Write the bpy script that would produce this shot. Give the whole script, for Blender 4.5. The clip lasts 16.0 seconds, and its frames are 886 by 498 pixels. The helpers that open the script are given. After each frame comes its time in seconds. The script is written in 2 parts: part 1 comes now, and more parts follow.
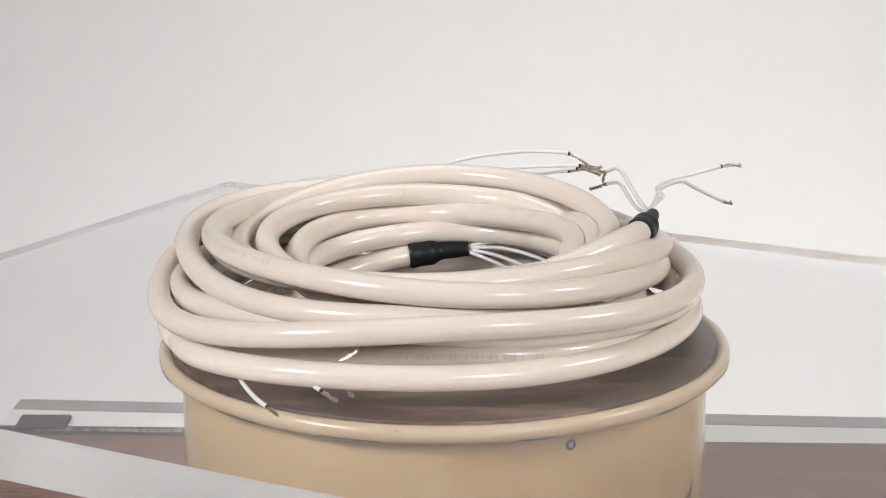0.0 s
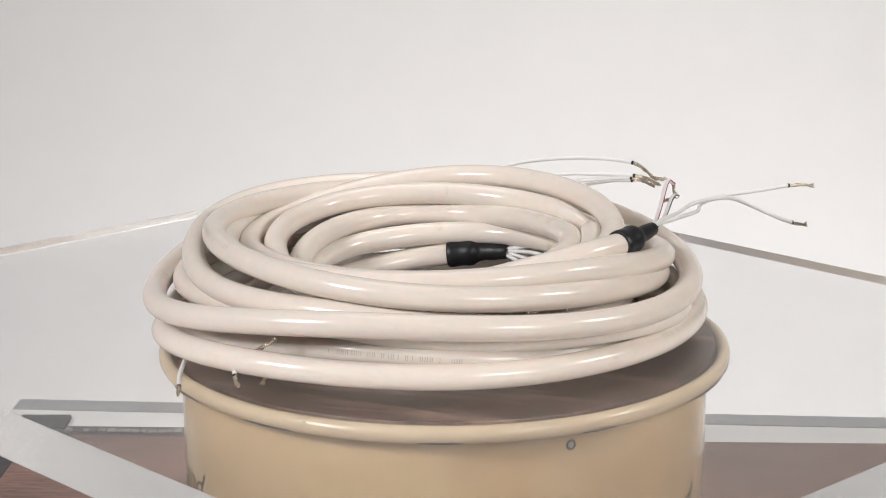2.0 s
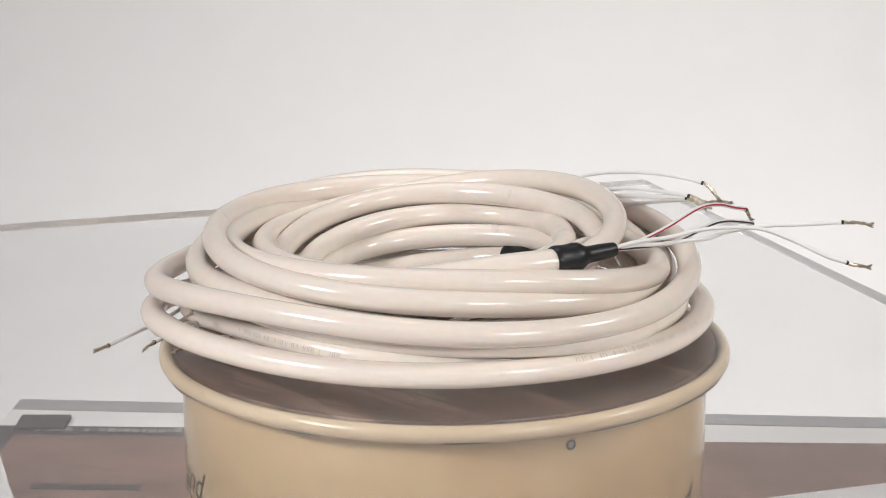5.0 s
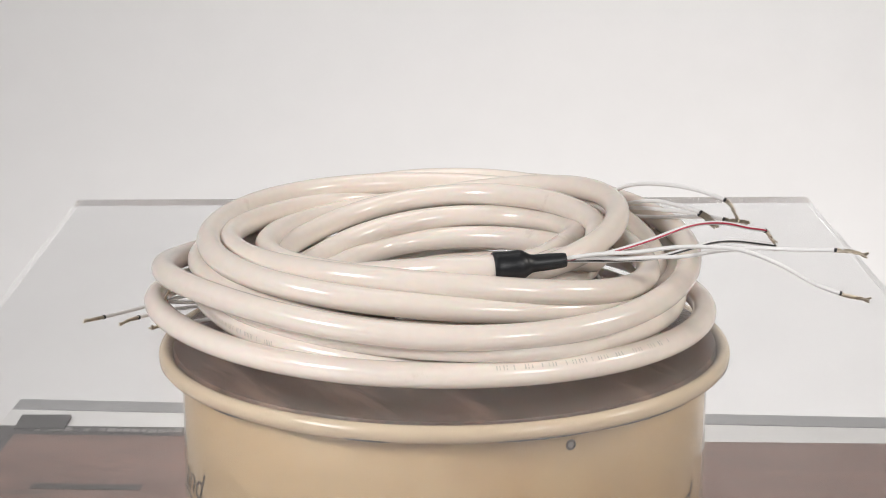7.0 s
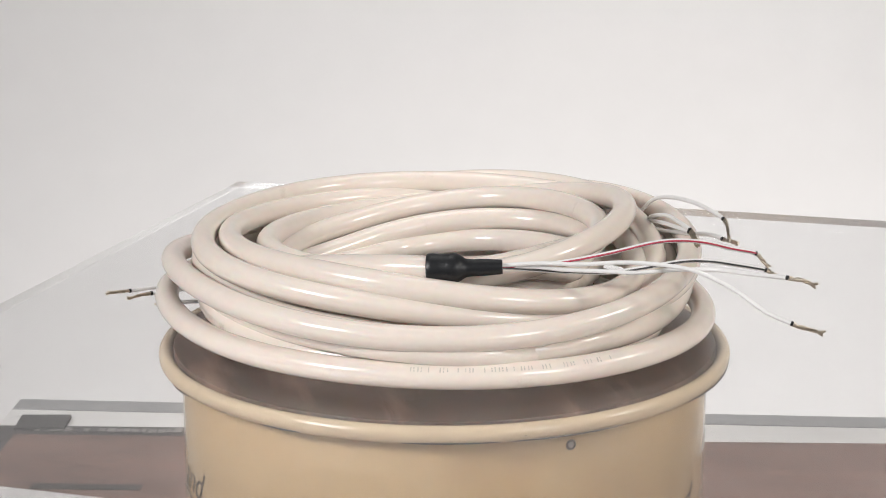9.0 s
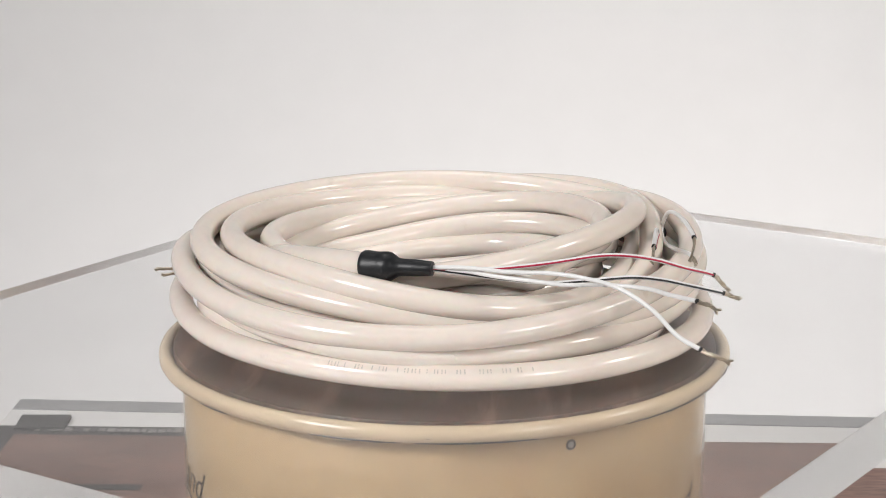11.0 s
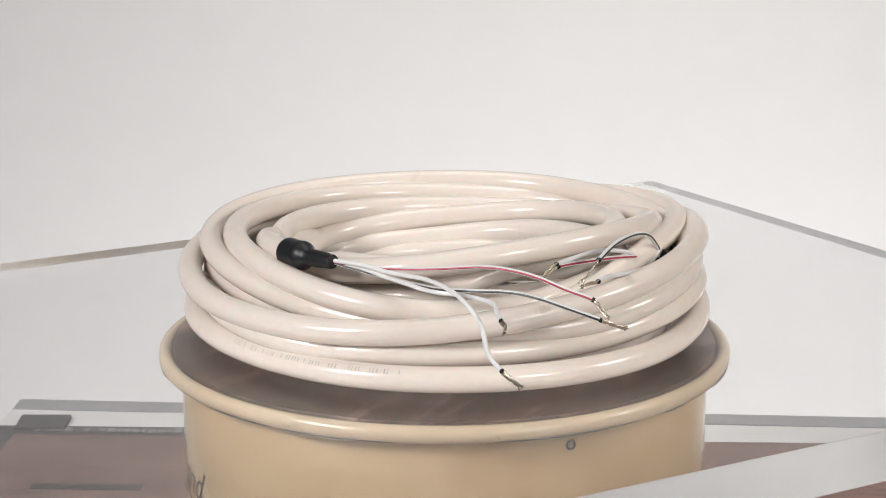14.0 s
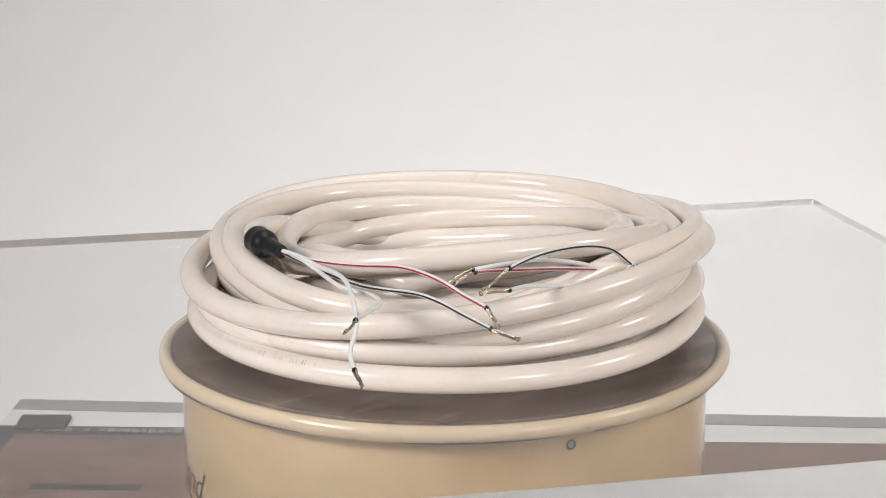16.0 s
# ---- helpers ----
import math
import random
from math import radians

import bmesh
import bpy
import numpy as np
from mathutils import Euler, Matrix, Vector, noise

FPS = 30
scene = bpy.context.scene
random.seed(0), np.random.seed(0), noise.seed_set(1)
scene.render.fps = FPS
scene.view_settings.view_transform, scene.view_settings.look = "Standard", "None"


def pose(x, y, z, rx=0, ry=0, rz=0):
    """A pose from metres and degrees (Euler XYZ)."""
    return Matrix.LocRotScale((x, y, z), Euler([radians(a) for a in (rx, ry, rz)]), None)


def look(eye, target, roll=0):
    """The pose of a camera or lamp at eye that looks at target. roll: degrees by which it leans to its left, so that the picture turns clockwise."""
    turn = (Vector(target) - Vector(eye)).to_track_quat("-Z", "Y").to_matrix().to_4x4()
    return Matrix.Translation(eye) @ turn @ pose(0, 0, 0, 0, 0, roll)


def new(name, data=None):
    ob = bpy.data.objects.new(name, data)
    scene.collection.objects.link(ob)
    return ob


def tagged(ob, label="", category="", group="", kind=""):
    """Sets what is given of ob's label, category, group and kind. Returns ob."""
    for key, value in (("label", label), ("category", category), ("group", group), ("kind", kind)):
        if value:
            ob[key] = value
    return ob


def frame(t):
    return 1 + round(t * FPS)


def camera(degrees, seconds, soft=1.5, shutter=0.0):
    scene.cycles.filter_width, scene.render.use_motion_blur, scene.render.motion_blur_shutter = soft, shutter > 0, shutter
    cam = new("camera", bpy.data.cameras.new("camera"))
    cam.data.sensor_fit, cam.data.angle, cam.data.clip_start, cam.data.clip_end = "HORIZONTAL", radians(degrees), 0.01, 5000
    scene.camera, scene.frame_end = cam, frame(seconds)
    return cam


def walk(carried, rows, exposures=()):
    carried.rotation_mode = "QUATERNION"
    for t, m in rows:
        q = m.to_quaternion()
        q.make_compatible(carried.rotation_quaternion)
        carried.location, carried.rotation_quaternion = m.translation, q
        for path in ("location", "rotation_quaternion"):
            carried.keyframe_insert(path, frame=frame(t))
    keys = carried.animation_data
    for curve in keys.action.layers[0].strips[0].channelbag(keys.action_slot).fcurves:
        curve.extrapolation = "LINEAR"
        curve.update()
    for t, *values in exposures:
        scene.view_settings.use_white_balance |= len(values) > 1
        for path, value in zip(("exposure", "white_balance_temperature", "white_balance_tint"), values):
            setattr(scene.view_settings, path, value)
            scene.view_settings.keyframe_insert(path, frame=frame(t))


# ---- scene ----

# ---- camera: stands still; one long lens ----
EYE_Z = 0.3816
cam = camera(24.99, 16.0, 1.0)
VIEW = pose(0, -0.85, EYE_Z, 90 - 13.74, 0.115, 0.007)
walk(cam, [(0, VIEW), (16, VIEW)])

SPIN = 8.667           # degrees a second, clockwise from above
SHEET_TOP = 0.14
SHEET_T = 0.02

# long light paths through the clear sheets
scene.cycles.max_bounces = 32
scene.cycles.diffuse_bounces = 2
scene.cycles.glossy_bounces = 32
scene.cycles.transmission_bounces = 32

# ---- world and light: an added closed room, soft boxes and a backdrop fill ----
world = bpy.data.worlds.new("studio")
scene.world = world
world.use_nodes = True
world.node_tree.nodes["Background"].inputs[0].default_value = (0.9, 0.95, 1.0, 1)
world.node_tree.nodes["Background"].inputs[1].default_value = 0.03
scene.view_settings.exposure = -0.18


def softbox(name, eye, target, sx, sy, watts, colour=(1, 0.97, 0.94)):
    lamp = bpy.data.lights.new(name, "AREA")
    lamp.shape, lamp.size, lamp.size_y = "RECTANGLE", sx, sy
    lamp.energy, lamp.color = watts, colour
    ob = new(name, lamp)
    ob.matrix_world = look(eye, target)
    return ob


softbox("softbox_top", (-0.1, 0.05, 1.7), (0.0, 0.0, 0), 0.5, 0.4, 1.3, (1, 0.96, 0.91))
softbox("softbox_left", (-1.0, -0.9, 0.86), (0, 0, 0.13), 0.32, 0.36, 17.3, (1.0, 0.985, 0.985))
softbox("softbox_right", (1.2, -0.3, 0.85), (0, 0, 0.13), 0.2, 0.22, 6.8, (1, 0.95, 0.88))
softbox("softbox_front", (0.75, -1.08, 0.66), (0, 0, 0.13), 0.3, 0.3, 5.8, (1, 0.985, 0.98))
# unseen fill lamp, added to brighten the paper sweep
back = softbox("backdrop_fill", (0.35, 0.62, 1.45), (0.25, 1.2, -0.45), 1.6, 0.4, 11.6, (1, 0.97, 0.955))
back.data.spread = radians(95)


# ---- materials ----
def mat(name, colour, rough=0.5, metal=0.0, var=0.06, scale=20.0, bump=0.0, bscale=200.0, scuff=None, stretch=(1, 1, 1), **extra):
    m = bpy.data.materials.new(name)
    m.use_nodes = True
    nt = m.node_tree
    b = nt.nodes["Principled BSDF"]
    tc = nt.nodes.new("ShaderNodeTexCoord")
    n1 = nt.nodes.new("ShaderNodeTexNoise")
    n1.inputs["Scale"].default_value, n1.inputs["Detail"].default_value = scale, 6
    n2 = nt.nodes.new("ShaderNodeTexNoise")
    n2.inputs["Scale"].default_value, n2.inputs["Detail"].default_value = scale * 9, 4
    add = nt.nodes.new("ShaderNodeMath")
    add.operation = "ADD"
    ramp = nt.nodes.new("ShaderNodeValToRGB")
    half = nt.nodes.new("ShaderNodeMath")
    half.operation, half.inputs[1].default_value = "MULTIPLY", 0.5
    ramp.color_ramp.elements[0].position, ramp.color_ramp.elements[1].position = 0.36, 0.64
    ramp.color_ramp.elements[0].color = (*[c * (1 - var) for c in colour], 1)
    ramp.color_ramp.elements[1].color = (*[min(1, c * (1 + var)) for c in colour], 1)
    mp = nt.nodes.new("ShaderNodeMapping")
    mp.inputs["Scale"].default_value = stretch
    nt.links.new(tc.outputs["Object"], mp.inputs["Vector"])
    for n in (n1, n2):
        nt.links.new(mp.outputs["Vector"], n.inputs["Vector"])
    nt.links.new(n1.outputs["Fac"], add.inputs[0])
    nt.links.new(n2.outputs["Fac"], add.inputs[1])
    nt.links.new(add.outputs[0], half.inputs[0])
    nt.links.new(half.outputs[0], ramp.inputs["Fac"])
    if scuff:
        tone, size, edge = scuff
        ns = nt.nodes.new("ShaderNodeTexNoise")
        ns.inputs["Scale"].default_value, ns.inputs["Detail"].default_value, ns.inputs["Roughness"].default_value = size, 8, 0.65
        nt.links.new(mp.outputs["Vector"], ns.inputs["Vector"])
        rs = nt.nodes.new("ShaderNodeValToRGB")
        rs.color_ramp.elements[0].position, rs.color_ramp.elements[1].position = edge, edge + 0.12
        nt.links.new(ns.outputs["Fac"], rs.inputs["Fac"])
        mx = nt.nodes.new("ShaderNodeMixRGB")
        mx.inputs["Color2"].default_value = (*tone, 1)
        nt.links.new(rs.outputs["Color"], mx.inputs["Fac"])
        nt.links.new(ramp.outputs["Color"], mx.inputs["Color1"])
        nt.links.new(mx.outputs["Color"], b.inputs["Base Color"])
    else:
        nt.links.new(ramp.outputs["Color"], b.inputs["Base Color"])
    b.inputs["Roughness"].default_value, b.inputs["Metallic"].default_value = rough, metal
    if bump:
        n3 = nt.nodes.new("ShaderNodeTexNoise")
        n3.inputs["Scale"].default_value, n3.inputs["Detail"].default_value = bscale, 5
        nt.links.new(tc.outputs["Object"], n3.inputs["Vector"])
        bp = nt.nodes.new("ShaderNodeBump")
        bp.inputs["Strength"].default_value, bp.inputs["Distance"].default_value = bump, 0.001
        nt.links.new(n3.outputs["Fac"], bp.inputs["Height"])
        nt.links.new(bp.outputs["Normal"], b.inputs["Normal"])
    for key, value in extra.items():
        b.inputs[key.replace("_", " ")].default_value = value
    return m


M_PAPER = mat("white_paper", (0.80, 0.79, 0.785), 0.9, var=0.012, scale=2, bump=0.05)
M_ROOM = mat("dark_studio_wall", (0.17, 0.17, 0.175), 0.8, var=0.1, scale=3)
M_PVC = mat("ivory_pvc", (0.88, 0.785, 0.705), 0.2, var=0.025, scale=25, bump=0.03, bscale=90, scuff=((0.70, 0.60, 0.51), 38, 0.63), Subsurface_Weight=0.12, Subsurface_Scale=0.004)
M_CORE = mat("white_pvc", (0.90, 0.89, 0.88), 0.3, var=0.02, scale=60)
M_RED = mat("red_stripe", (0.45, 0.02, 0.06), 0.4, var=0.05)
M_BLACK = mat("black_stripe", (0.02, 0.02, 0.022), 0.4, var=0.1)
M_SLEEVE = mat("black_heatshrink", (0.012, 0.013, 0.015), 0.42, var=0.2, scale=60, bump=0.25, bscale=260)
M_COPPER = mat("tinned_copper", (0.62, 0.55, 0.45), 0.35, 1.0, var=0.3, scale=400, bump=0.3, bscale=1500)
# scuff patches here: wear, plus tan studio reflection put into the drum's colour
M_CREAM = mat("cream_enamel", (0.49, 0.352, 0.20), 0.15, var=0.06, scale=14, bump=0.02, bscale=25, scuff=((0.40, 0.255, 0.125), 7, 0.52), Coat_Weight=0.6, Coat_Roughness=0.09)
M_RIM = mat("cream_enamel_rim", (0.54, 0.43, 0.295), 0.22, var=0.06, scale=22, bump=0.03, bscale=30)
M_TOP = mat("brown_platter_top", (0.06, 0.026, 0.015), 0.45, var=0.6, scale=16, bump=0.2, bscale=140, scuff=((0.21, 0.125, 0.09), 26, 0.52), stretch=(0.5, 3.5, 1))
M_WOOD = mat("brown_board", (0.20, 0.118, 0.096), 0.45, var=0.4, scale=9, bump=0.1, scuff=((0.06, 0.045, 0.04), 8, 0.58), stretch=(1, 4, 1))
M_EDGE = mat("dark_board_edge", (0.05, 0.047, 0.05), 0.5, var=0.3, scale=18)
M_INK = mat("grey_print", (0.63, 0.57, 0.51), 0.5, var=0.2, scale=300)
M_LETTER = mat("worn_pale_lettering", (0.24, 0.225, 0.22), 0.6, var=0.3, scale=120)
M_GOLD = mat("brown_script", (0.05, 0.03, 0.017), 0.5, var=0.2, scale=100)
M_STEEL = mat("grey_steel", (0.30, 0.31, 0.31), 0.4, 0.9, var=0.2, scale=200)
M_TRIM = mat("grey_metal_trim", (0.33, 0.33, 0.335), 0.45, 0.2, var=0.12, scale=30)
M_PED = mat("white_pedestal", (0.68, 0.67, 0.66), 0.7, var=0.02, scale=4)


def acrylic(name="clear_acrylic", rough=0.0, haze=0.25, film=0.02):
    """Clear sheet: sharp refraction, dusty blurred reflection, weakened as through a polarising filter."""
    m = bpy.data.materials.new(name)
    m.use_nodes = True
    nt = m.node_tree
    nt.nodes.clear()
    out = nt.nodes.new("ShaderNodeOutputMaterial")
    mix = nt.nodes.new("ShaderNodeMixShader")
    inner = nt.nodes.new("ShaderNodeBsdfRefraction")
    gloss = nt.nodes.new("ShaderNodeBsdfGlossy")
    fres = nt.nodes.new("ShaderNodeFresnel")
    ramp = nt.nodes.new("ShaderNodeValToRGB")
    inner.inputs["IOR"].default_value = fres.inputs["IOR"].default_value = 1.49
    inner.inputs["Color"].default_value = (0.962, 0.964, 0.965, 1)
    inner.inputs["Roughness"].default_value, gloss.inputs["Roughness"].default_value = rough, haze
    gloss.inputs["Color"].default_value = (0.99, 0.99, 0.99, 1)
    ramp.color_ramp.elements[0].color = (0, 0, 0, 1)
    ramp.color_ramp.elements[1].position = 0.97
    mid = ramp.color_ramp.elements.new(0.6)
    mid.color = (0.33, 0.33, 0.33, 1)
    nt.links.new(fres.outputs["Fac"], ramp.inputs["Fac"])
    nt.links.new(ramp.outputs["Color"], mix.inputs["Fac"])
    nt.links.new(inner.outputs[0], mix.inputs[1])
    nt.links.new(gloss.outputs[0], mix.inputs[2])
    # thin uneven film of dust
    dust = nt.nodes.new("ShaderNodeBsdfDiffuse")
    dust.inputs["Color"].default_value = (0.82, 0.81, 0.80, 1)
    tc = nt.nodes.new("ShaderNodeTexCoord")
    noise = nt.nodes.new("ShaderNodeTexNoise")
    noise.inputs["Scale"].default_value, noise.inputs["Detail"].default_value = 22, 9
    spread = nt.nodes.new("ShaderNodeMapRange")
    spread.inputs["From Min"].default_value, spread.inputs["From Max"].default_value = 0.3, 0.7
    spread.inputs["To Min"].default_value, spread.inputs["To Max"].default_value = film * 0.4, film * 1.6
    film_mix = nt.nodes.new("ShaderNodeMixShader")
    nt.links.new(tc.outputs["Object"], noise.inputs["Vector"])
    nt.links.new(noise.outputs["Fac"], spread.inputs["Value"])
    nt.links.new(spread.outputs["Result"], film_mix.inputs["Fac"])
    nt.links.new(mix.outputs[0], film_mix.inputs[1])
    nt.links.new(dust.outputs[0], film_mix.inputs[2])
    nt.links.new(film_mix.outputs[0], out.inputs["Surface"])
    return m


M_ACRYLIC = acrylic()
M_SAWN = acrylic("sawn_acrylic_edge", 0.22, 0.22)


# ---- building helpers ----
def part(name, bm, material, parent=None, label="", smooth=True):
    me = bpy.data.meshes.new(name)
    bm.normal_update()
    bm.to_mesh(me)
    bm.free()
    for f in me.polygons:
        f.use_smooth = smooth
    if smooth:
        me.set_sharp_from_angle(angle=radians(35))
    me.materials.append(material)
    ob = new(name, me)
    if parent:
        ob.parent = parent
    if label:
        ob["label"] = label
    return ob


def empty(name, **tags):
    return tagged(new(name), **tags)


def lathe(profile, seg=160):
    """A body turned round the z axis from (radius, height) pairs."""
    bm = bmesh.new()
    rings = []
    for r, z in profile:
        if r < 1e-6:
            rings.append([bm.verts.new((0, 0, z))])
        else:
            rings.append([bm.verts.new((r * math.cos(2 * math.pi * i / seg), r * math.sin(2 * math.pi * i / seg), z)) for i in range(seg)])
    for a, b in zip(rings, rings[1:]):
        for i in range(seg):
            j = (i + 1) % seg
            if len(a) == 1 and len(b) == 1:
                continue
            if len(a) == 1:
                bm.faces.new((a[0], b[i], b[j]))
            elif len(b) == 1:
                bm.faces.new((a[i], b[0], a[j]))
            else:
                bm.faces.new((a[i], b[i], b[j], a[j]))
    bmesh.ops.recalc_face_normals(bm, faces=bm.faces)
    return bm


def box(x0, x1, y0, y1, z0, z1, bevel=0.0, seg=2):
    bm = bmesh.new()
    bmesh.ops.create_cube(bm, size=1)
    for v in bm.verts:
        v.co = Vector(((x0 + x1) / 2 + v.co.x * (x1 - x0), (y0 + y1) / 2 + v.co.y * (y1 - y0), (z0 + z1) / 2 + v.co.z * (z1 - z0)))
    if bevel:
        bmesh.ops.bevel(bm, geom=bm.edges[:], offset=bevel, segments=seg, profile=0.7, affect="EDGES")
    return bm


def tube(points, radius, seg=20, caps=True):
    """A round tube along points; radius is a number or a list."""
    bm = bmesh.new()
    pts = [Vector(q) for q in points]
    n = len(pts)
    rad = radius if isinstance(radius, (list, tuple)) else [radius] * n
    side = None
    rings = []
    for i in range(n):
        d = (pts[min(i + 1, n - 1)] - pts[max(i - 1, 0)]).normalized()
        if side is None:
            side = d.cross(Vector((0, 0, 1)))
            if side.length < 1e-4:
                side = Vector((1, 0, 0))
        side = (side - d * side.dot(d)).normalized()
        up = d.cross(side)
        rings.append([bm.verts.new(pts[i] + rad[i] * (side * math.cos(2 * math.pi * k / seg) + up * math.sin(2 * math.pi * k / seg))) for k in range(seg)])
    for a, b in zip(rings, rings[1:]):
        for k in range(seg):
            j = (k + 1) % seg
            bm.faces.new((a[k], a[j], b[j], b[k]))
    if caps:
        bm.faces.new(rings[0])
        bm.faces.new(rings[-1])
    bmesh.ops.recalc_face_normals(bm, faces=bm.faces)
    return bm


def spline(points, step=8):
    """Catmull-Rom through points."""
    pts = [Vector(q) for q in points]
    out = []
    for i in range(len(pts) - 1):
        p0, p1, p2, p3 = pts[max(i - 1, 0)], pts[i], pts[i + 1], pts[min(i + 2, len(pts) - 1)]
        for k in range(step):
            u = k / step
            out.append(0.5 * (2 * p1 + (p2 - p0) * u + (2 * p0 - 5 * p1 + 4 * p2 - p3) * u * u + (3 * p1 - p0 - 3 * p2 + p3) * u ** 3))
    out.append(pts[-1])
    return out


# ---- the place ----
def sweep():
    bm = bmesh.new()
    prof = [(-0.9, -0.45)] + [(0.9, -0.45)]
    for i in range(13):
        a = math.pi / 2 * i / 12
        prof.append((1.0 + 0.8 * math.sin(a), -0.45 + 0.8 * (1 - math.cos(a))))
    prof.append((1.8, 2.2))
    rows = [[bm.verts.new((x, y, z)) for x in (-2.4, 2.4)] for y, z in prof]
    for a, b in zip(rows, rows[1:]):
        bm.faces.new((a[0], a[1], b[1], b[0]))
    bmesh.ops.recalc_face_normals(bm, faces=bm.faces)
    ob = part("backdrop", bm, M_PAPER)
    tagged(ob, "plain white seamless paper sweep behind the turntable", "backdrop", kind="structure")


# unseen room, added to darken what the acrylic edges mirror and to bounce light
def room():
    for nm, b in (("wall_south", (-2.6, 2.6, -2.6, -2.5, -0.5, 2.5)), ("wall_west", (-2.6, -2.5, -2.5, 1.95, -0.5, 2.5)), ("wall_east", (2.5, 2.6, -2.5, 1.95, -0.5, 2.5)),
                  ("wall_north", (-2.6, 2.6, 1.95, 2.05, -0.5, 2.5)), ("floor", (-2.6, 2.6, -2.6, 2.05, -0.6, -0.5)), ("ceiling", (-2.6, 2.6, -2.6, 2.05, 2.5, 2.6))):
        tagged(part(nm, box(*b), M_ROOM, smooth=False), "unseen added dark studio " + nm.split("_")[0], nm.split("_")[0], kind="structure")


sweep()
room()


def base():
    table = empty("pedestal", label="white pedestal under the base plate", category="pedestal")
    part("body", box(-0.21, 0.25, -0.22, 0.19, -0.449, -0.0125), M_PED, table, smooth=False)
    plate = empty("base_plate", label="pale base plate with a grey metal edge trim", category="base plate")
    part("panel", box(-0.271, 0.32, -0.32, 0.2425, -0.012, -0.0006, 0.0008), M_PED, plate, smooth=False)
    part("trim", box(-0.271, 0.32, 0.2428, 0.261, -0.012, -0.0003, 0.0008), M_TRIM, plate, "grey metal edge trim", smooth=False)
    plate.rotation_euler.z = radians(-4.2)
    board = empty("board", label="brown wooden board with a dark worn border", category="board")
    part("top", box(-0.229, 0.34, -0.30, 0.203, 0.0, 0.0016, 0.0004), M_WOOD, board, smooth=False)
    part("border", box(-0.247, -0.06, -0.32, 0.219, -0.0005, 0.0011, 0.0004), M_EDGE, board, "dark worn border strip", smooth=False)
    board.location = (-0.02, 0.0, 0.0)
    board.rotation_euler.z = radians(-2.2)
    part("groove", box(-0.2, -0.142, 0.118, 0.126, 0.0012, 0.0018), M_EDGE, board, smooth=False)
    rnd = random.Random(4)
    letters = bmesh.new()
    x = -0.219
    while x < -0.128:
        w = rnd.uniform(0.0022, 0.0046)
        if rnd.random() < 0.85:
            sub = box(x, x + w, 0.2098 + rnd.uniform(-0.001, 0.001), 0.2150 + rnd.uniform(-0.001, 0.0012), 0.0009, 0.0014)
            me = bpy.data.meshes.new("tmp")
            sub.to_mesh(me)
            sub.free()
            letters.from_mesh(me)
            bpy.data.meshes.remove(me)
        x += w + rnd.uniform(0.0007, 0.0016)
    tagged(part("lettering", letters, M_LETTER, board, "pale worn unreadable lettering", smooth=False), kind="stuff")
    pad = part("rubber_pad", box(-0.243, -0.2145, 0.2205, 0.2445, -0.0005, 0.002, 0.0008), M_EDGE, smooth=False)
    tagged(pad, "dark grey rubber pad on the base plate", "rubber pad")


base()

# ---- turntable drum and platter ----
DRUM_R = 0.1155
PLATE_TOP = SHEET_TOP - SHEET_T - 0.0003


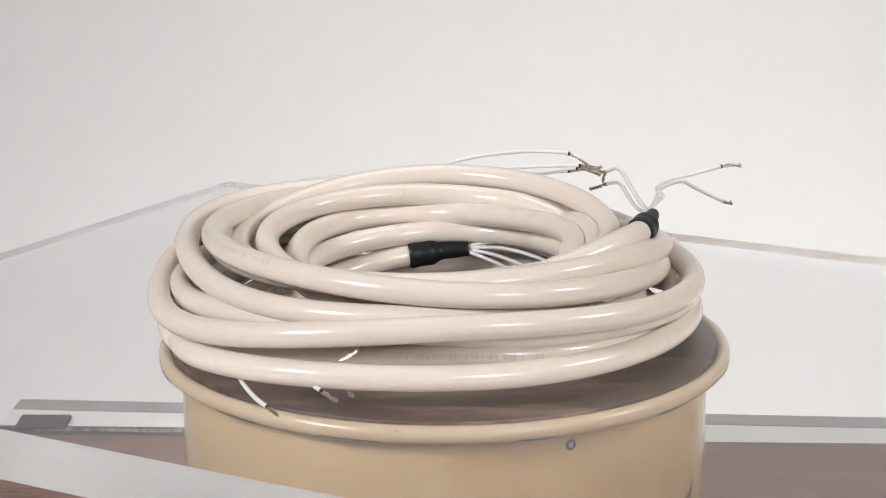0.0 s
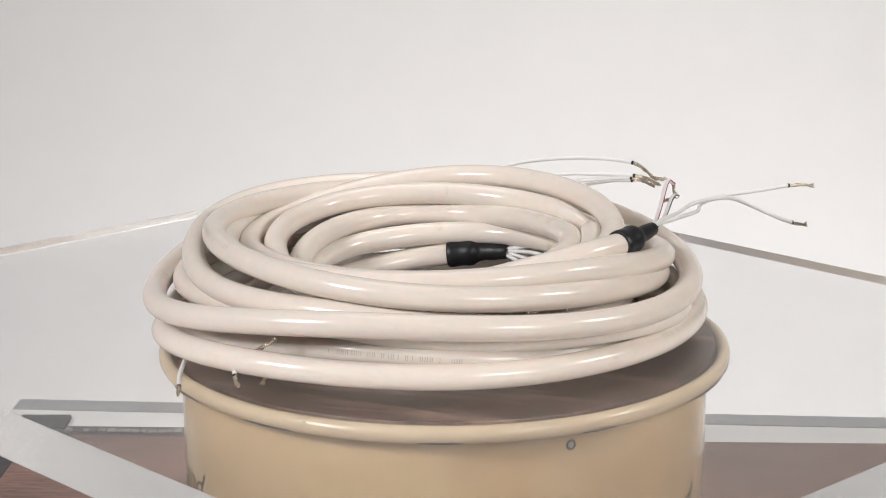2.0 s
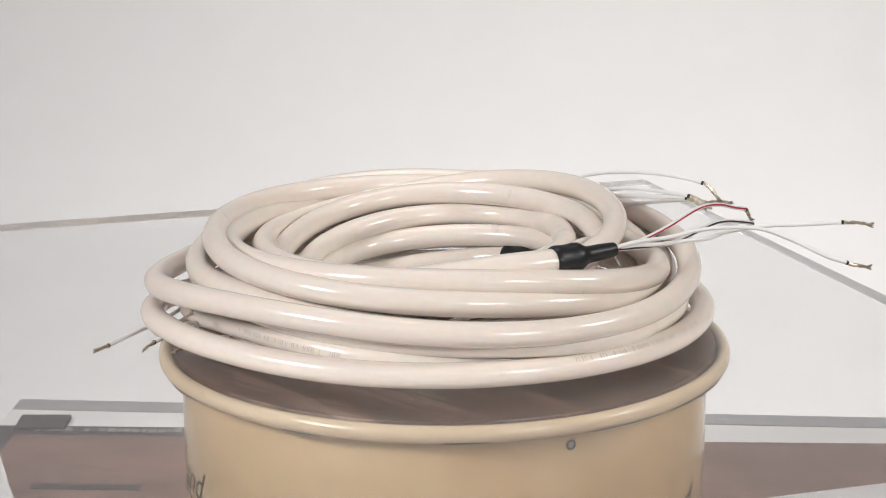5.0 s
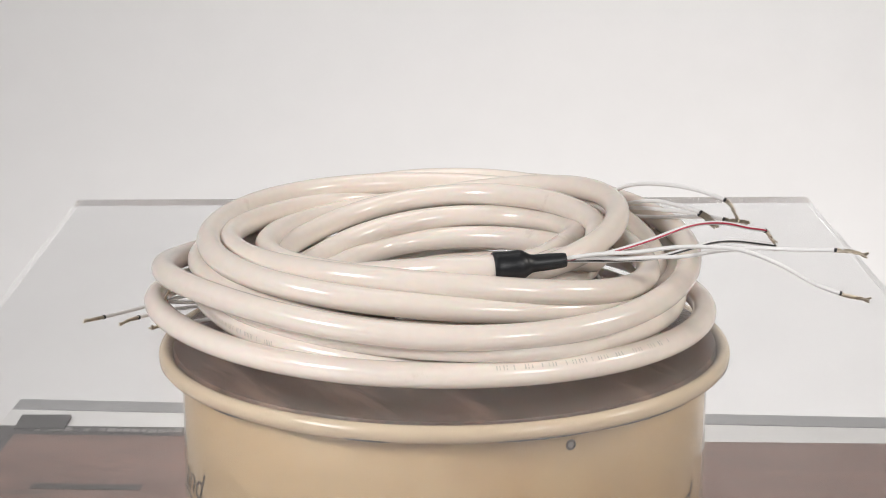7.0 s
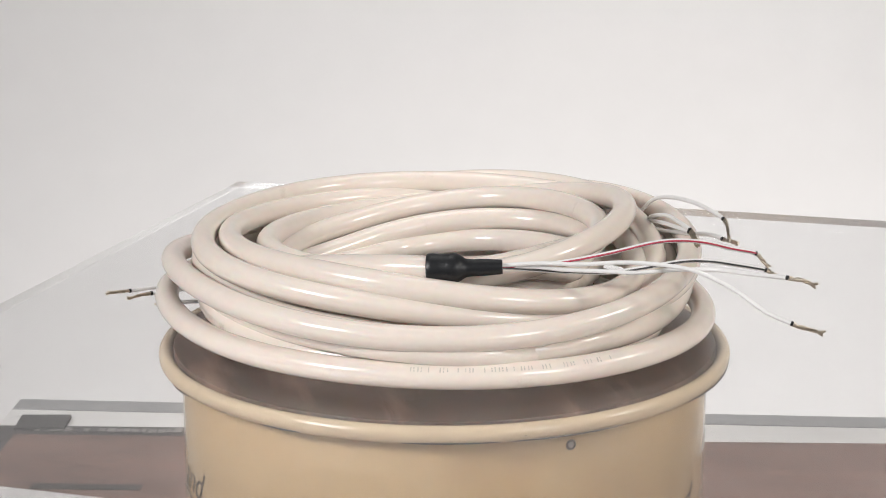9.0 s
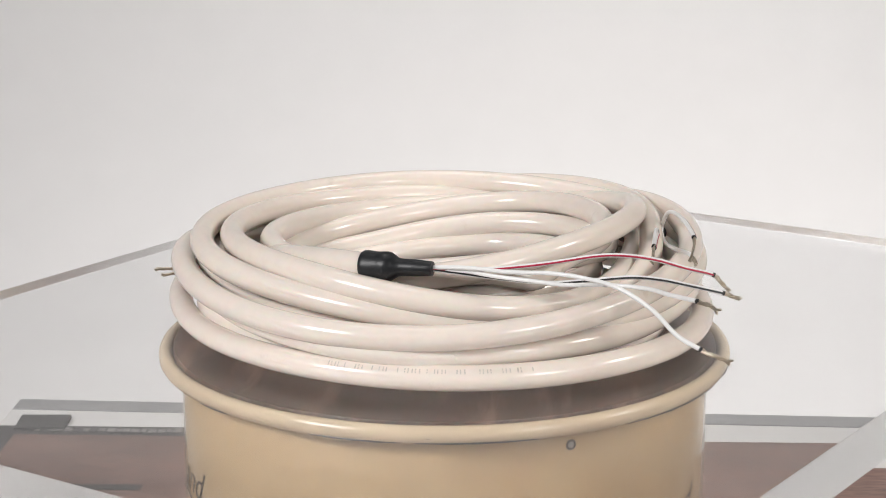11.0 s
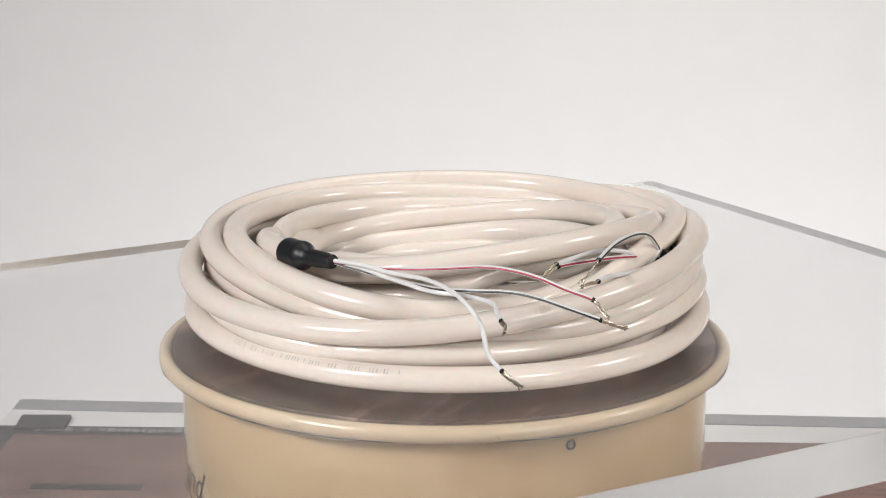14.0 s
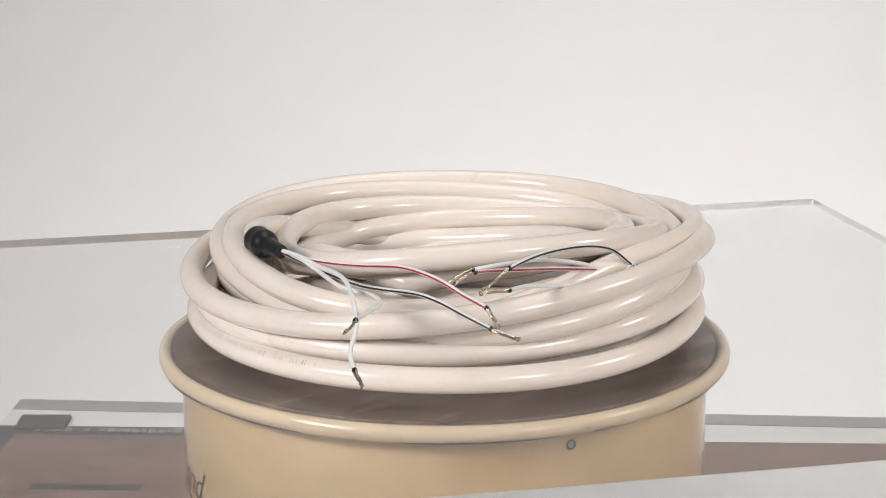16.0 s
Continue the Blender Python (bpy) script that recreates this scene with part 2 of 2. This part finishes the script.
def drum():
    ob = empty("turntable_drum", label="cream enamelled round turntable drum with worn script lettering", category="turntable")
    prof = [(0, 0.0018), (DRUM_R - 0.004, 0.0018), (DRUM_R - 0.001, 0.0028), (DRUM_R, 0.0058), (DRUM_R, PLATE_TOP - 0.0096), (DRUM_R - 0.0006, PLATE_TOP - 0.0087), (DRUM_R - 0.002, PLATE_TOP - 0.0084), (0, PLATE_TOP - 0.0084)]
    part("body", lathe(prof, 200), M_CREAM, ob)
    # a screw sunk under the rim: dark ring and paler head
    a = radians(-90 + 25.5)
    seat = Matrix.Translation((DRUM_R * math.cos(a), DRUM_R * math.sin(a), 0.1056)) @ Matrix.Rotation(a, 4, "Z") @ Matrix.Rotation(radians(90), 4, "Y")
    bm = lathe([(0.0013, 0.0002), (0.0017, 0.0006), (0.0021, 0.0004), (0.0023, 0), (0.0023, -0.0006), (0.0013, -0.0006), (0.0013, 0.0002)], 20)
    bmesh.ops.transform(bm, verts=bm.verts, matrix=seat)
    socket = part("screw", bm, M_EDGE, ob, "small dark-rimmed steel screw")
    bm = lathe([(0, 0.0003), (0.0008, 0.00026), (0.00125, 0.0001), (0.00125, -0.0006), (0, -0.0006)], 20)
    bmesh.ops.transform(bm, verts=bm.verts, matrix=seat)
    part("screw_head", bm, M_STEEL, socket)
    for word, az, z, size in (("and", -70, 0.0625, 0.0195), ("d", 61, 0.0575, 0.0185)):
        cu = bpy.data.curves.new("script", "FONT")
        cu.body, cu.size, cu.shear, cu.align_x = word, size, 0.5, "CENTER"
        tmp = bpy.data.objects.new("script", cu)
        scene.collection.objects.link(tmp)
        me = bpy.data.meshes.new_from_object(tmp.evaluated_get(bpy.context.evaluated_depsgraph_get()))
        bpy.data.objects.remove(tmp)
        bm = bmesh.new()
        bm.from_mesh(me)
        bpy.data.meshes.remove(me)
        bmesh.ops.subdivide_edges(bm, edges=[e for e in bm.edges if e.calc_length() > 0.001], cuts=2)
        for v in bm.verts:
            a = radians(az - 90) + v.co.x / DRUM_R
            v.co = Vector(((DRUM_R + 0.00012) * math.cos(a), (DRUM_R + 0.00012) * math.sin(a), z + v.co.y))
        part("script", bm, M_GOLD, ob, "brown slanted script lettering", smooth=False)
    line = []
    for k in range(15):
        a = radians(-80 - 90 + k * 0.9)
        line.append(((DRUM_R) * math.cos(a), DRUM_R * math.sin(a), 0.0585 + 0.0015 * math.sin(k / 4.0)))
    part("flourish", tube(line, 0.0004, 6), M_GOLD, ob)
    return ob


def platter():
    ob = empty("platter", label="round brown platter with a rolled cream rim", category="platter")
    part("top", lathe([(0, PLATE_TOP), (0.1186, PLATE_TOP), (0.119, PLATE_TOP - 0.001), (0.119, PLATE_TOP - 0.004), (0, PLATE_TOP - 0.004)], 200), M_TOP, ob)
    prof = [(0.1193, PLATE_TOP - 0.006)]
    for i in range(13):
        a = math.radians(180 - i * 22.5)
        prof.append((0.1223 + 0.0030 * math.cos(a), PLATE_TOP - 0.0038 + 0.0036 * math.sin(a)))
    prof += [(0.117, PLATE_TOP - 0.0082), (0.05, PLATE_TOP - 0.0082), (0.05, PLATE_TOP - 0.006), (0.1193, PLATE_TOP - 0.006)]
    part("rim", lathe(prof, 200), M_RIM, ob)
    # broken dark arcs stand in for the shaded gap under the rim; also small chips
    rnd = random.Random(12)
    a = 0.0
    while a < 352:
        span = rnd.uniform(6, 40)
        arc = [(0.1245 * math.cos(radians(a + span * k / 12)), 0.1245 * math.sin(radians(a + span * k / 12)), PLATE_TOP - 0.0066) for k in range(13)]
        part("rim_gap_line", tube(arc, [0.00014 + 0.00032 * math.sin(math.pi * k / 12) * (0.7 + 0.3 * math.sin(k * 2.3 + a)) for k in range(13)], 6), M_BLACK, ob)
        a += span + rnd.uniform(4, 26)
    for k in range(26):
        a, tilt = radians(rnd.uniform(0, 360)), rnd.uniform(-0.5, 0.6)
        r, z = 0.1223 + 0.0030 * math.cos(tilt), PLATE_TOP - 0.0038 + 0.0036 * math.sin(tilt)
        bm = bmesh.new()
        bmesh.ops.create_icosphere(bm, subdivisions=1, radius=1)
        bmesh.ops.transform(bm, verts=bm.verts, matrix=Matrix.Translation((r * math.cos(a), r * math.sin(a), z)) @ Matrix.Rotation(a, 4, "Z") @ Matrix.Diagonal((0.00012, rnd.uniform(0.0003, 0.0011), rnd.uniform(0.0002, 0.0004), 1)))
        part("chip", bm, M_EDGE, ob)
    return ob


the_drum = drum()
the_platter = platter()


def top_sheet():
    # axes: first along the 151 degree normal, second along the 241 degree normal
    bm = box(-0.239, 0.26, -0.209, 0.205, SHEET_TOP - SHEET_T, SHEET_TOP, 0.0005)
    bmesh.ops.rotate(bm, verts=bm.verts, matrix=Matrix.Rotation(radians(151.3), 3, "Z"))
    ob = part("acrylic_sheet", bm, M_ACRYLIC, smooth=False)
    ob.data.materials.append(M_SAWN)
    for f in ob.data.polygons:
        if abs(f.normal.z) < 0.2:
            f.material_index = 1
    ob.visible_shadow = False
    return tagged(ob, "thick clear scratched acrylic sheet turning on the platter", "acrylic sheet")


the_sheet = top_sheet()


def scratches():
    """Fine pale scratches, two cup rings and dust on the turning sheet."""
    m = bpy.data.materials.new("pale_scratch")
    m.use_nodes = True
    nt = m.node_tree
    b = nt.nodes["Principled BSDF"]
    b.inputs["Base Color"].default_value = (0.8, 0.8, 0.8, 1)
    b.inputs["Roughness"].default_value = 0.6
    b.inputs["Alpha"].default_value = 0.15
    rnd = random.Random(21)
    bm = bmesh.new()

    def ribbon(pts, w):
        prev = None
        for i, q in enumerate(pts):
            d = Vector(pts[min(i + 1, len(pts) - 1)][:2]) - Vector(pts[max(i - 1, 0)][:2])
            n = Vector((-d.y, d.x, 0)).normalized() * w
            pair = (bm.verts.new((q[0] + n.x, q[1] + n.y, SHEET_TOP + 0.00008)), bm.verts.new((q[0] - n.x, q[1] - n.y, SHEET_TOP + 0.00008)))
            if prev:
                bm.faces.new((prev[0], prev[1], pair[1], pair[0]))
            prev = pair

    turn = Matrix.Rotation(radians(151.3), 2)
    for k in range(170):
        q = turn @ Vector((rnd.uniform(-0.225, 0.245), rnd.uniform(-0.195, 0.19)))
        a, l = rnd.gauss(0.6, 0.9), rnd.choice((0.001, 0.0015, 0.003, 0.006, 0.012, 0.02))
        bend = rnd.uniform(-0.6, 0.6)
        ribbon([(q.x + l * u * math.cos(a + bend * u), q.y + l * u * math.sin(a + bend * u)) for u in (0, 0.25, 0.5, 0.75, 1)], rnd.uniform(0.00008, 0.0002))
    for cx, cy, r in ((0.1025, -0.1825, 0.0112), (0.1112, -0.1925, 0.0068)):
        ribbon([(cx + r * math.cos(u * 0.2), cy + r * math.sin(u * 0.2)) for u in range(29)], 0.00018)
    ribbon(spline([(0.046, -0.1697, 0), (0.0431, -0.1607, 0), (0.0442, -0.1525, 0), (0.0506, -0.1466, 0), (0.0584, -0.1422, 0)], 6), 0.00014)
    ob = part("scratch_haze", bm, m, the_sheet, "fine pale scratches and dust", smooth=False)
    ob.visible_shadow = False
    tagged(ob, kind="stuff")


scratches()

# ---- the coil of cable ----
CABLE_R = 0.0052

the_cable = empty("speaker_cable", label="coil of thick ivory speaker cable with bare wire ends", category="cable")


def at(r, phi, z):
    """A place on the sheet: radius in mm, bearing in degrees, height in mm over the sheet."""
    return Vector((r * 0.001 * math.cos(radians(phi)), r * 0.001 * math.sin(radians(phi)), SHEET_TOP + z * 0.001))


def wave(c, phi):
    a = radians(phi)
    return c[0] + sum(c[2 * k - 1] * math.cos(k * a) + c[2 * k] * math.sin(k * a) for k in range(1, (len(c) + 1) // 2))


# each turn of the coil: radius and height over the sheet in mm, as slow waves of the bearing
TURNS = {
    "S1": ((113.12, -2.80, -3.60, -2.92, 6.07, 2.04, -0.93, -0.97, 0.10), (9.66, 0.12, 0.08, -1.73, -0.81, 1.57, 0.96, -0.74, -0.41)),
    "S2": ((113.52, -7.33, -5.09, 1.85, 2.48, 0.27, -0.87, -0.37, -0.17), (29.65, -0.80, 6.01, -5.23, -3.76, 0.89, 1.85, -0.16, -0.62)),
    "T": ((106.13, -7.46, 0.86, 2.63, 0.86, -1.08, -1.38, 1.24, 2.39), (15.13, 1.00, 4.60, -3.23, -2.95, 2.18, 2.34, 0.31, -0.09)),
    "V": ((103.00, -6.01, -4.04, 3.35, -2.69, 1.33, -2.54, 3.27, 0.40), (22.43, -4.72, -0.05, -3.17, -2.31, 1.80, -0.44, 0.27, -0.63)),
    "S4": ((98.47, -12.93, -4.75, -0.37, -1.42, -3.23, 2.27, -1.82, -1.30), (31.11, -8.96, 4.31, -3.02, -2.83, 0.21, 0.28, 0.88, -0.21)),
    "S5": ((100.33, -2.49, 1.05, -5.26, -0.73, -0.83, -1.02, 1.49, 0.61), (35.88, -8.42, -5.32, -0.29, -2.59, 0.78, -0.16, 0.14, 0.07)),
    "A": ((92.68, -2.93, -1.64, 4.52, -1.67, 1.02, 3.61, -0.65, -0.15), (36.95, -0.45, -4.97, -0.63, -1.96, -0.02, -0.94, 0.15, -0.34)),
    "X": ((79.40, -9.15, 4.66, 1.15, -2.34, 0.43, 2.05, 0.48, -0.01), (40.51, 2.92, 6.14, -3.47, 1.11, 0.18, -0.19, -0.18, 0.40)),
    "I1": ((70.91, -6.39, -0.44, -0.10, -1.47, 0.27, 1.45, 0.49, -1.33), (35.61, 0.00, 8.54, 1.10, 0.26, 1.03, 0.24, 0.09, -0.04)),
    "I2": ((61.77, -6.10, 2.81, -1.68, -4.70, 1.86, -0.58, 0.37, 1.32), (32.24, 5.02, 4.04, 1.21, -0.98, -0.46, 0.68, 0.12, -0.17)),
    "I3": ((57.73, -1.01, 7.86, 1.37, -0.97, -1.30, 0.77, 0.96, -0.31), (24.83, 2.79, 1.13, -1.31, -0.02, 0.53, 0.85, 0.14, -0.09)),
    # unseen filler turns, added to block the backdrop's reflection under the coil
    "B2": ((92.0, -0.6, 0.8, 0.5, -0.5), (5.5, 0.1, -0.1)),
    "B3": ((81.0, 0.6, 0.5, -0.5, 0.4), (5.5, -0.1, 0.1)),
}
# inner turns that dip under their neighbours: first and last bearing of the part on show
DIPS = {"I2": (-15, 206), "I3": (0, 200), "I1": (62, 372)}


def turn_at(key, phi):
    r, z = wave(TURNS[key][0], phi), wave(TURNS[key][1], phi)
    if key in DIPS:
        a, b = DIPS[key]
        p = (phi - a) % 360 + a
        out = 0 if p <= b else min(p - b, a + 360 - p)
        k = min(1, out / 66.0)
        k = k * k * (3 - 2 * k)
        r, z = r + (84 - r) * k * 0.9, z + ({"I1": 24, "I2": 18, "I3": 10}[key] - z) * k
    return at(r, phi, max(z, 5.3))


def jacket(key):
    """One closed turn of the jacket."""
    n, seg = 150, 20
    pts = [turn_at(key, a * 360 / n) for a in range(n)]
    bm = bmesh.new()
    rings = []
    for i, q in enumerate(pts):
        d = (pts[(i + 1) % n] - pts[i - 1]).normalized()
        side = Vector((q.x, q.y, 0))
        side = (side - d * side.dot(d)).normalized()
        up = d.cross(side)
        rings.append([bm.verts.new(q + CABLE_R * (side * math.cos(2 * math.pi * k / seg) + up * math.sin(2 * math.pi * k / seg))) for k in range(seg)])
    for i in range(n):
        a, b = rings[i], rings[(i + 1) % n]
        for k in range(seg):
            j = (k + 1) % seg
            bm.faces.new((a[k], a[j], b[j], b[k]))
    bmesh.ops.recalc_face_normals(bm, faces=bm.faces)
    return part("jacket", bm, M_PVC, the_cable)


for key in TURNS:
    jacket(key)


def wire_end(name, pts, n_bare, stripe=None, bare_r=0.0009):
    """A thin insulated core with a twisted bare end; the last n_bare points are the bare part."""
    path = spline([at(*q) for q in pts], 8)
    cut = len(path) - 1 - n_bare * 8
    core = part(name, tube(path[:cut + 1], 0.00088, 12), M_CORE, the_cable)
    if stripe:
        line = []
        for i in range(cut + 1):
            d = (path[min(i + 1, cut)] - path[max(i - 1, 0)]).normalized()
            side = d.cross(Vector((0, 0, 1))).normalized()
            if side.dot(path[i]) < 0:
                side = -side
            line.append(path[i] + (side * 0.9 + Vector((0, 0, 0.05))).normalized() * 0.00068)
        part("stripe", tube(line, 0.00042, 8), stripe, core)
    b0 = path[cut]
    part("burnt_tip", tube([b0 - (path[cut] - path[cut - 1]).normalized() * 0.0004, b0 + (path[cut + 1] - b0).normalized() * 0.0006], 0.00098, 12), M_BLACK, core)
    rnd = random.Random(len(pts) * 7 + int(abs(pts[-1][0])))
    bare = path[cut:]
    bm = bmesh.new()
    for k in range(7):
        ph = rnd.uniform(0, 6.28)
        fray = [rnd.uniform(-1, 1) * 0.0022 for _ in range(3)]
        line = []
        for i, q in enumerate(bare):
            u = i / max(1, len(bare) - 1)
            w = 0.0006 * (1 - 0.3 * u)
            a = ph + u * 9
            line.append(q + Vector((math.cos(a) * w, math.sin(a) * w * 0.6, math.sin(a) * w)) + Vector(fray) * max(0, u - 0.55) ** 1.5)
        sub = tube(line, 0.00034, 6)
        me = bpy.data.meshes.new("tmp")
        sub.to_mesh(me)
        sub.free()
        bm.from_mesh(me)
        bpy.data.meshes.remove(me)
    tagged(part("bare_wire", bm, M_COPPER, core), kind="stuff")
    return core


def sleeve(path, r0, r1):
    """Black shrink sleeve along a short path: wide over the jacket, necked to the cores."""
    pts = spline(path, 10)
    n = len(pts) - 1
    rad = []
    for i in range(n + 1):
        u = i / n
        k = min(1, max(0, (u - 0.36) / 0.16))
        k = k * k * (3 - 2 * k)
        rad.append((r0 + (r1 - r0) * k) * (1 - 0.22 * max(0, u - 0.5) / 0.5) * (0.96 if u in (0, 1) else 1) + 0.00022 * math.sin(u * 19) * (1 - u))
    return part("shrink_sleeve", tube(pts, rad, 26), M_SLEEVE, the_cable, "black heat-shrink sleeve")


# outer end: rises out of the coil, sleeve, four cores
OUTER = [(82, 205, 8), (80, 222, 12), (78, 240, 18), (76, 258, 25), (74.5, 275, 31), (74.5, 292, 36), (76.5, 310, 41), (82, 330, 45.5), (86.5, 344.7, 46.8), (87.5, 350, 47.2)]
part("jacket", tube(spline([at(*q) for q in OUTER], 8), CABLE_R, 18), M_PVC, the_cable)
sleeve([at(86.3, 343.6, 46.8), at(88.3, 353.5, 47.6), at(91.5, 2.5, 48.2)], 0.0060, 0.0037)
wire_end("core", [(90.5, 359, 48.0), (91.2, 10.7, 47.6), (93.6, 19.8, 48.2), (99.1, 29.5, 50.0), (108.1, 38.9, 52.8), (114.9, 43.8, 52.9), (122.4, 48.2, 51.1), (130.4, 51.9, 47.8), (138.5, 55.1, 45.0), (140.6, 55.8, 42.3), (143.5, 56.8, 39.0)], 2, M_RED)
wire_end("core", [(90.3, 359, 48.4), (91.6, 10.7, 46.0), (94.3, 19.9, 43.9), (100.3, 29.5, 42.4), (107.2, 36.6, 43.2), (116.9, 43.6, 44.6), (124.7, 47.8, 43.8), (132.9, 51.5, 41.4), (142.4, 55.6, 38.0), (143.6, 57.6, 35.8), (144.5, 59.6, 33.6)], 2, M_BLACK)
wire_end("core", [(89.5, 358, 48.0), (94.0, 10.3, 49.1), (101.8, 19.7, 48.6), (111.6, 26.9, 49.4), (122.5, 31.1, 49.2), (136.0, 34.0, 47.8), (150.0, 36.4, 41.9), (164.3, 36.8, 35.1), (173.8, 38.1, 31.3), (179, 39.0, 29.4), (184.8, 39.8, 28.4)], 2)
wire_end("core", [(89.5, 358, 47.6), (92.0, 9.4, 47.5), (97.8, 17.5, 46.0), (106.7, 23.4, 45.9), (115.8, 28.9, 45.4), (123.4, 35.6, 45.4), (138.1, 38.8, 46.4), (154.6, 38.4, 47.6), (171.2, 38.1, 49.0), (177.5, 38.2, 48.9), (184, 37.9, 48.4)], 2)

# inner end: lies inside the coil, sleeve and cores that slip under the turns
INNER = [(89, 245, 6), (83, 218, 5.4), (75, 193, 6), (67.5, 169, 8), (64, 145, 11), (62.7, 122, 14), (62.7, 104, 16.4), (62.7, 100, 16.8)]
part("jacket", tube(spline([at(*q) for q in INNER], 8), CABLE_R, 18), M_PVC, the_cable)
sleeve([at(62.7, 105.5, 16.2), at(62.3, 92, 17.8), at(63, 79.5, 19)], 0.0063, 0.0045)
wire_end("core", [(62.8, 82, 19.6), (65, 66, 23), (69, 50, 22), (74, 38, 17), (86, 30, 12), (97, 27, 8), (103, 26, 6)], 1)
wire_end("core", [(62.8, 82, 19.0), (64, 66, 20), (67, 52, 17.5), (73, 42, 13), (84, 34, 9), (95, 30, 6), (101, 29, 5)], 1)
wire_end("core", [(63.2, 82, 18.6), (62, 68, 17), (65, 56, 13), (71, 46, 9), (83, 38, 6), (93, 34, 4), (99, 33, 4)], 1)
wire_end("core", [(62.4, 82, 18.4), (60, 70, 15), (63, 60, 10.5), (69, 50, 6.5), (80, 44, 4), (91, 40, 3), (97, 39, 3)], 1, M_RED)

# second cable's end on top of the coil: sleeve between the turns, four looping cores
sleeve([at(92, 122, 33), at(95, 112, 35), at(96.5, 102.5, 38)], 0.0058, 0.0040)
wire_end("core", [(95.5, 104, 38), (96.2, 99.5, 43), (96.6, 92.8, 50.2), (98.6, 85.0, 54.2), (103.9, 75.9, 56.5), (112.2, 67.3, 57.2), (122.3, 60.3, 55.5), (125.5, 57.5, 52), (127, 55.5, 48.6)], 2, M_BLACK)
wire_end("core", [(95.5, 104, 38), (94.4, 99.0, 40.8), (93.1, 93.2, 41.2), (92.7, 87.4, 43), (94.6, 76.2, 46.2), (102.1, 63.0, 49.5), (110.5, 54.9, 51.5), (113.5, 52.5, 50.5), (116.9, 50.3, 48.5)], 2, M_RED)
wire_end("core", [(95.5, 104, 37), (95.0, 100.5, 39.4), (92.8, 91.3, 41.6), (92.8, 85.5, 45.6), (96.1, 72.6, 50.8), (102.1, 63.0, 52.2), (111.2, 54.3, 52.6), (115, 51.5, 51.5), (118.6, 49.2, 49)], 2)
wire_end("core", [(95.5, 104, 38), (96.5, 101.5, 41.8), (95.7, 98.4, 39.2), (96.6, 90.9, 37.8), (103.8, 76.1, 41.6), (116.0, 64.4, 46.3), (122.2, 60.3, 46.9), (127, 57, 48), (131.5, 54.6, 48.5)], 2)

# first cable's other end: cores that peep out under the outer turn
wire_end("core", [(100, 214, 12), (113, 221, 8), (122.6, 228.0, 5.0), (137.8, 237.5, 4.6), (149.1, 243.5, 5.2), (153, 245.2, 5.6), (157, 246.7, 5.8)], 2)
wire_end("core", [(92, 226, 8), (104, 234, 6.2), (114, 240, 7), (124.0, 245.2, 8.2), (133.3, 249.5, 8.7), (137.5, 251.4, 8.8), (141.7, 253.2, 8.4)], 2)
wire_end("core", [(88, 240, 7), (98, 245, 5.5), (108, 248.4, 5.4), (119, 251.4, 6.2), (124, 252.8, 6.6), (129.2, 254.0, 6.6)], 2)
wire_end("core", [(104, 236, 8), (111, 241, 10), (117.5, 246, 13), (121.6, 249.8, 16), (121.4, 252, 19.2), (120.4, 254, 22)], 2)


# ---- worn grey print along the jacket: bars, not letters ----
def print_row(key, phi0, phi1, lift, words, seed, strength=1.0):
    rnd = random.Random(seed)
    total = sum(words) + len(words) - 1
    bm = bmesh.new()
    k = 0
    for w in words:
        for _ in range(w):
            for stroke in (0.18, 0.62):
                phi = phi0 + (phi1 - phi0) * (k + stroke) / total
                if rnd.random() > strength:
                    continue
                p0 = turn_at(key, phi)
                d = (turn_at(key, phi + 0.5) - turn_at(key, phi - 0.5)).normalized()
                side = d.cross(Vector((0, 0, 1))).normalized()
                if side.dot(Vector((p0.x, p0.y, 0))) < 0:
                    side = -side
                up = side.cross(d)
                if up.z < 0:
                    up = -up
                span = radians(abs(phi1 - phi0)) * p0.xy.length / total
                h = rnd.uniform(0.16, 0.22)
                lo = rnd.choice((0, 0, 0, 0.05))
                for a0, a1 in ((lift - h, lift - lo), (lift + lo * 0.5, lift + h)):
                    vs = []
                    for aa, dd in ((a0, -1), (a0, 1), (a1, 1), (a1, -1)):
                        vs.append(bm.verts.new(p0 + (side * math.cos(aa) + up * math.sin(aa)) * (CABLE_R + 0.00006) + d * dd * span * rnd.uniform(0.06, 0.12)))
                    bm.faces.new(vs)
            k += 1
        k += 1
    return part("print", bm, M_INK, the_cable, "worn grey printed marks", smooth=False)


WORDS = (3, 5, 7, 2, 6, 1)
print_row("S1", 341, 384, 0.8, WORDS, 3, 0.8)
print_row("T", 291, 262, 0.1, WORDS, 5, 0.75)
print_row("S5", 190, 232, 0.75, WORDS, 7, 0.55)
print_row("A", 62, 96, 2.5, WORDS, 9, 0.5)


# ---- what moves ----
def motions():
    rows = [(k * 0.5, pose(0, 0, 0, 0, 0, -SPIN * k * 0.5)) for k in range(33)]
    for thing in (the_platter, the_sheet, the_cable):
        walk(thing, rows)


motions()
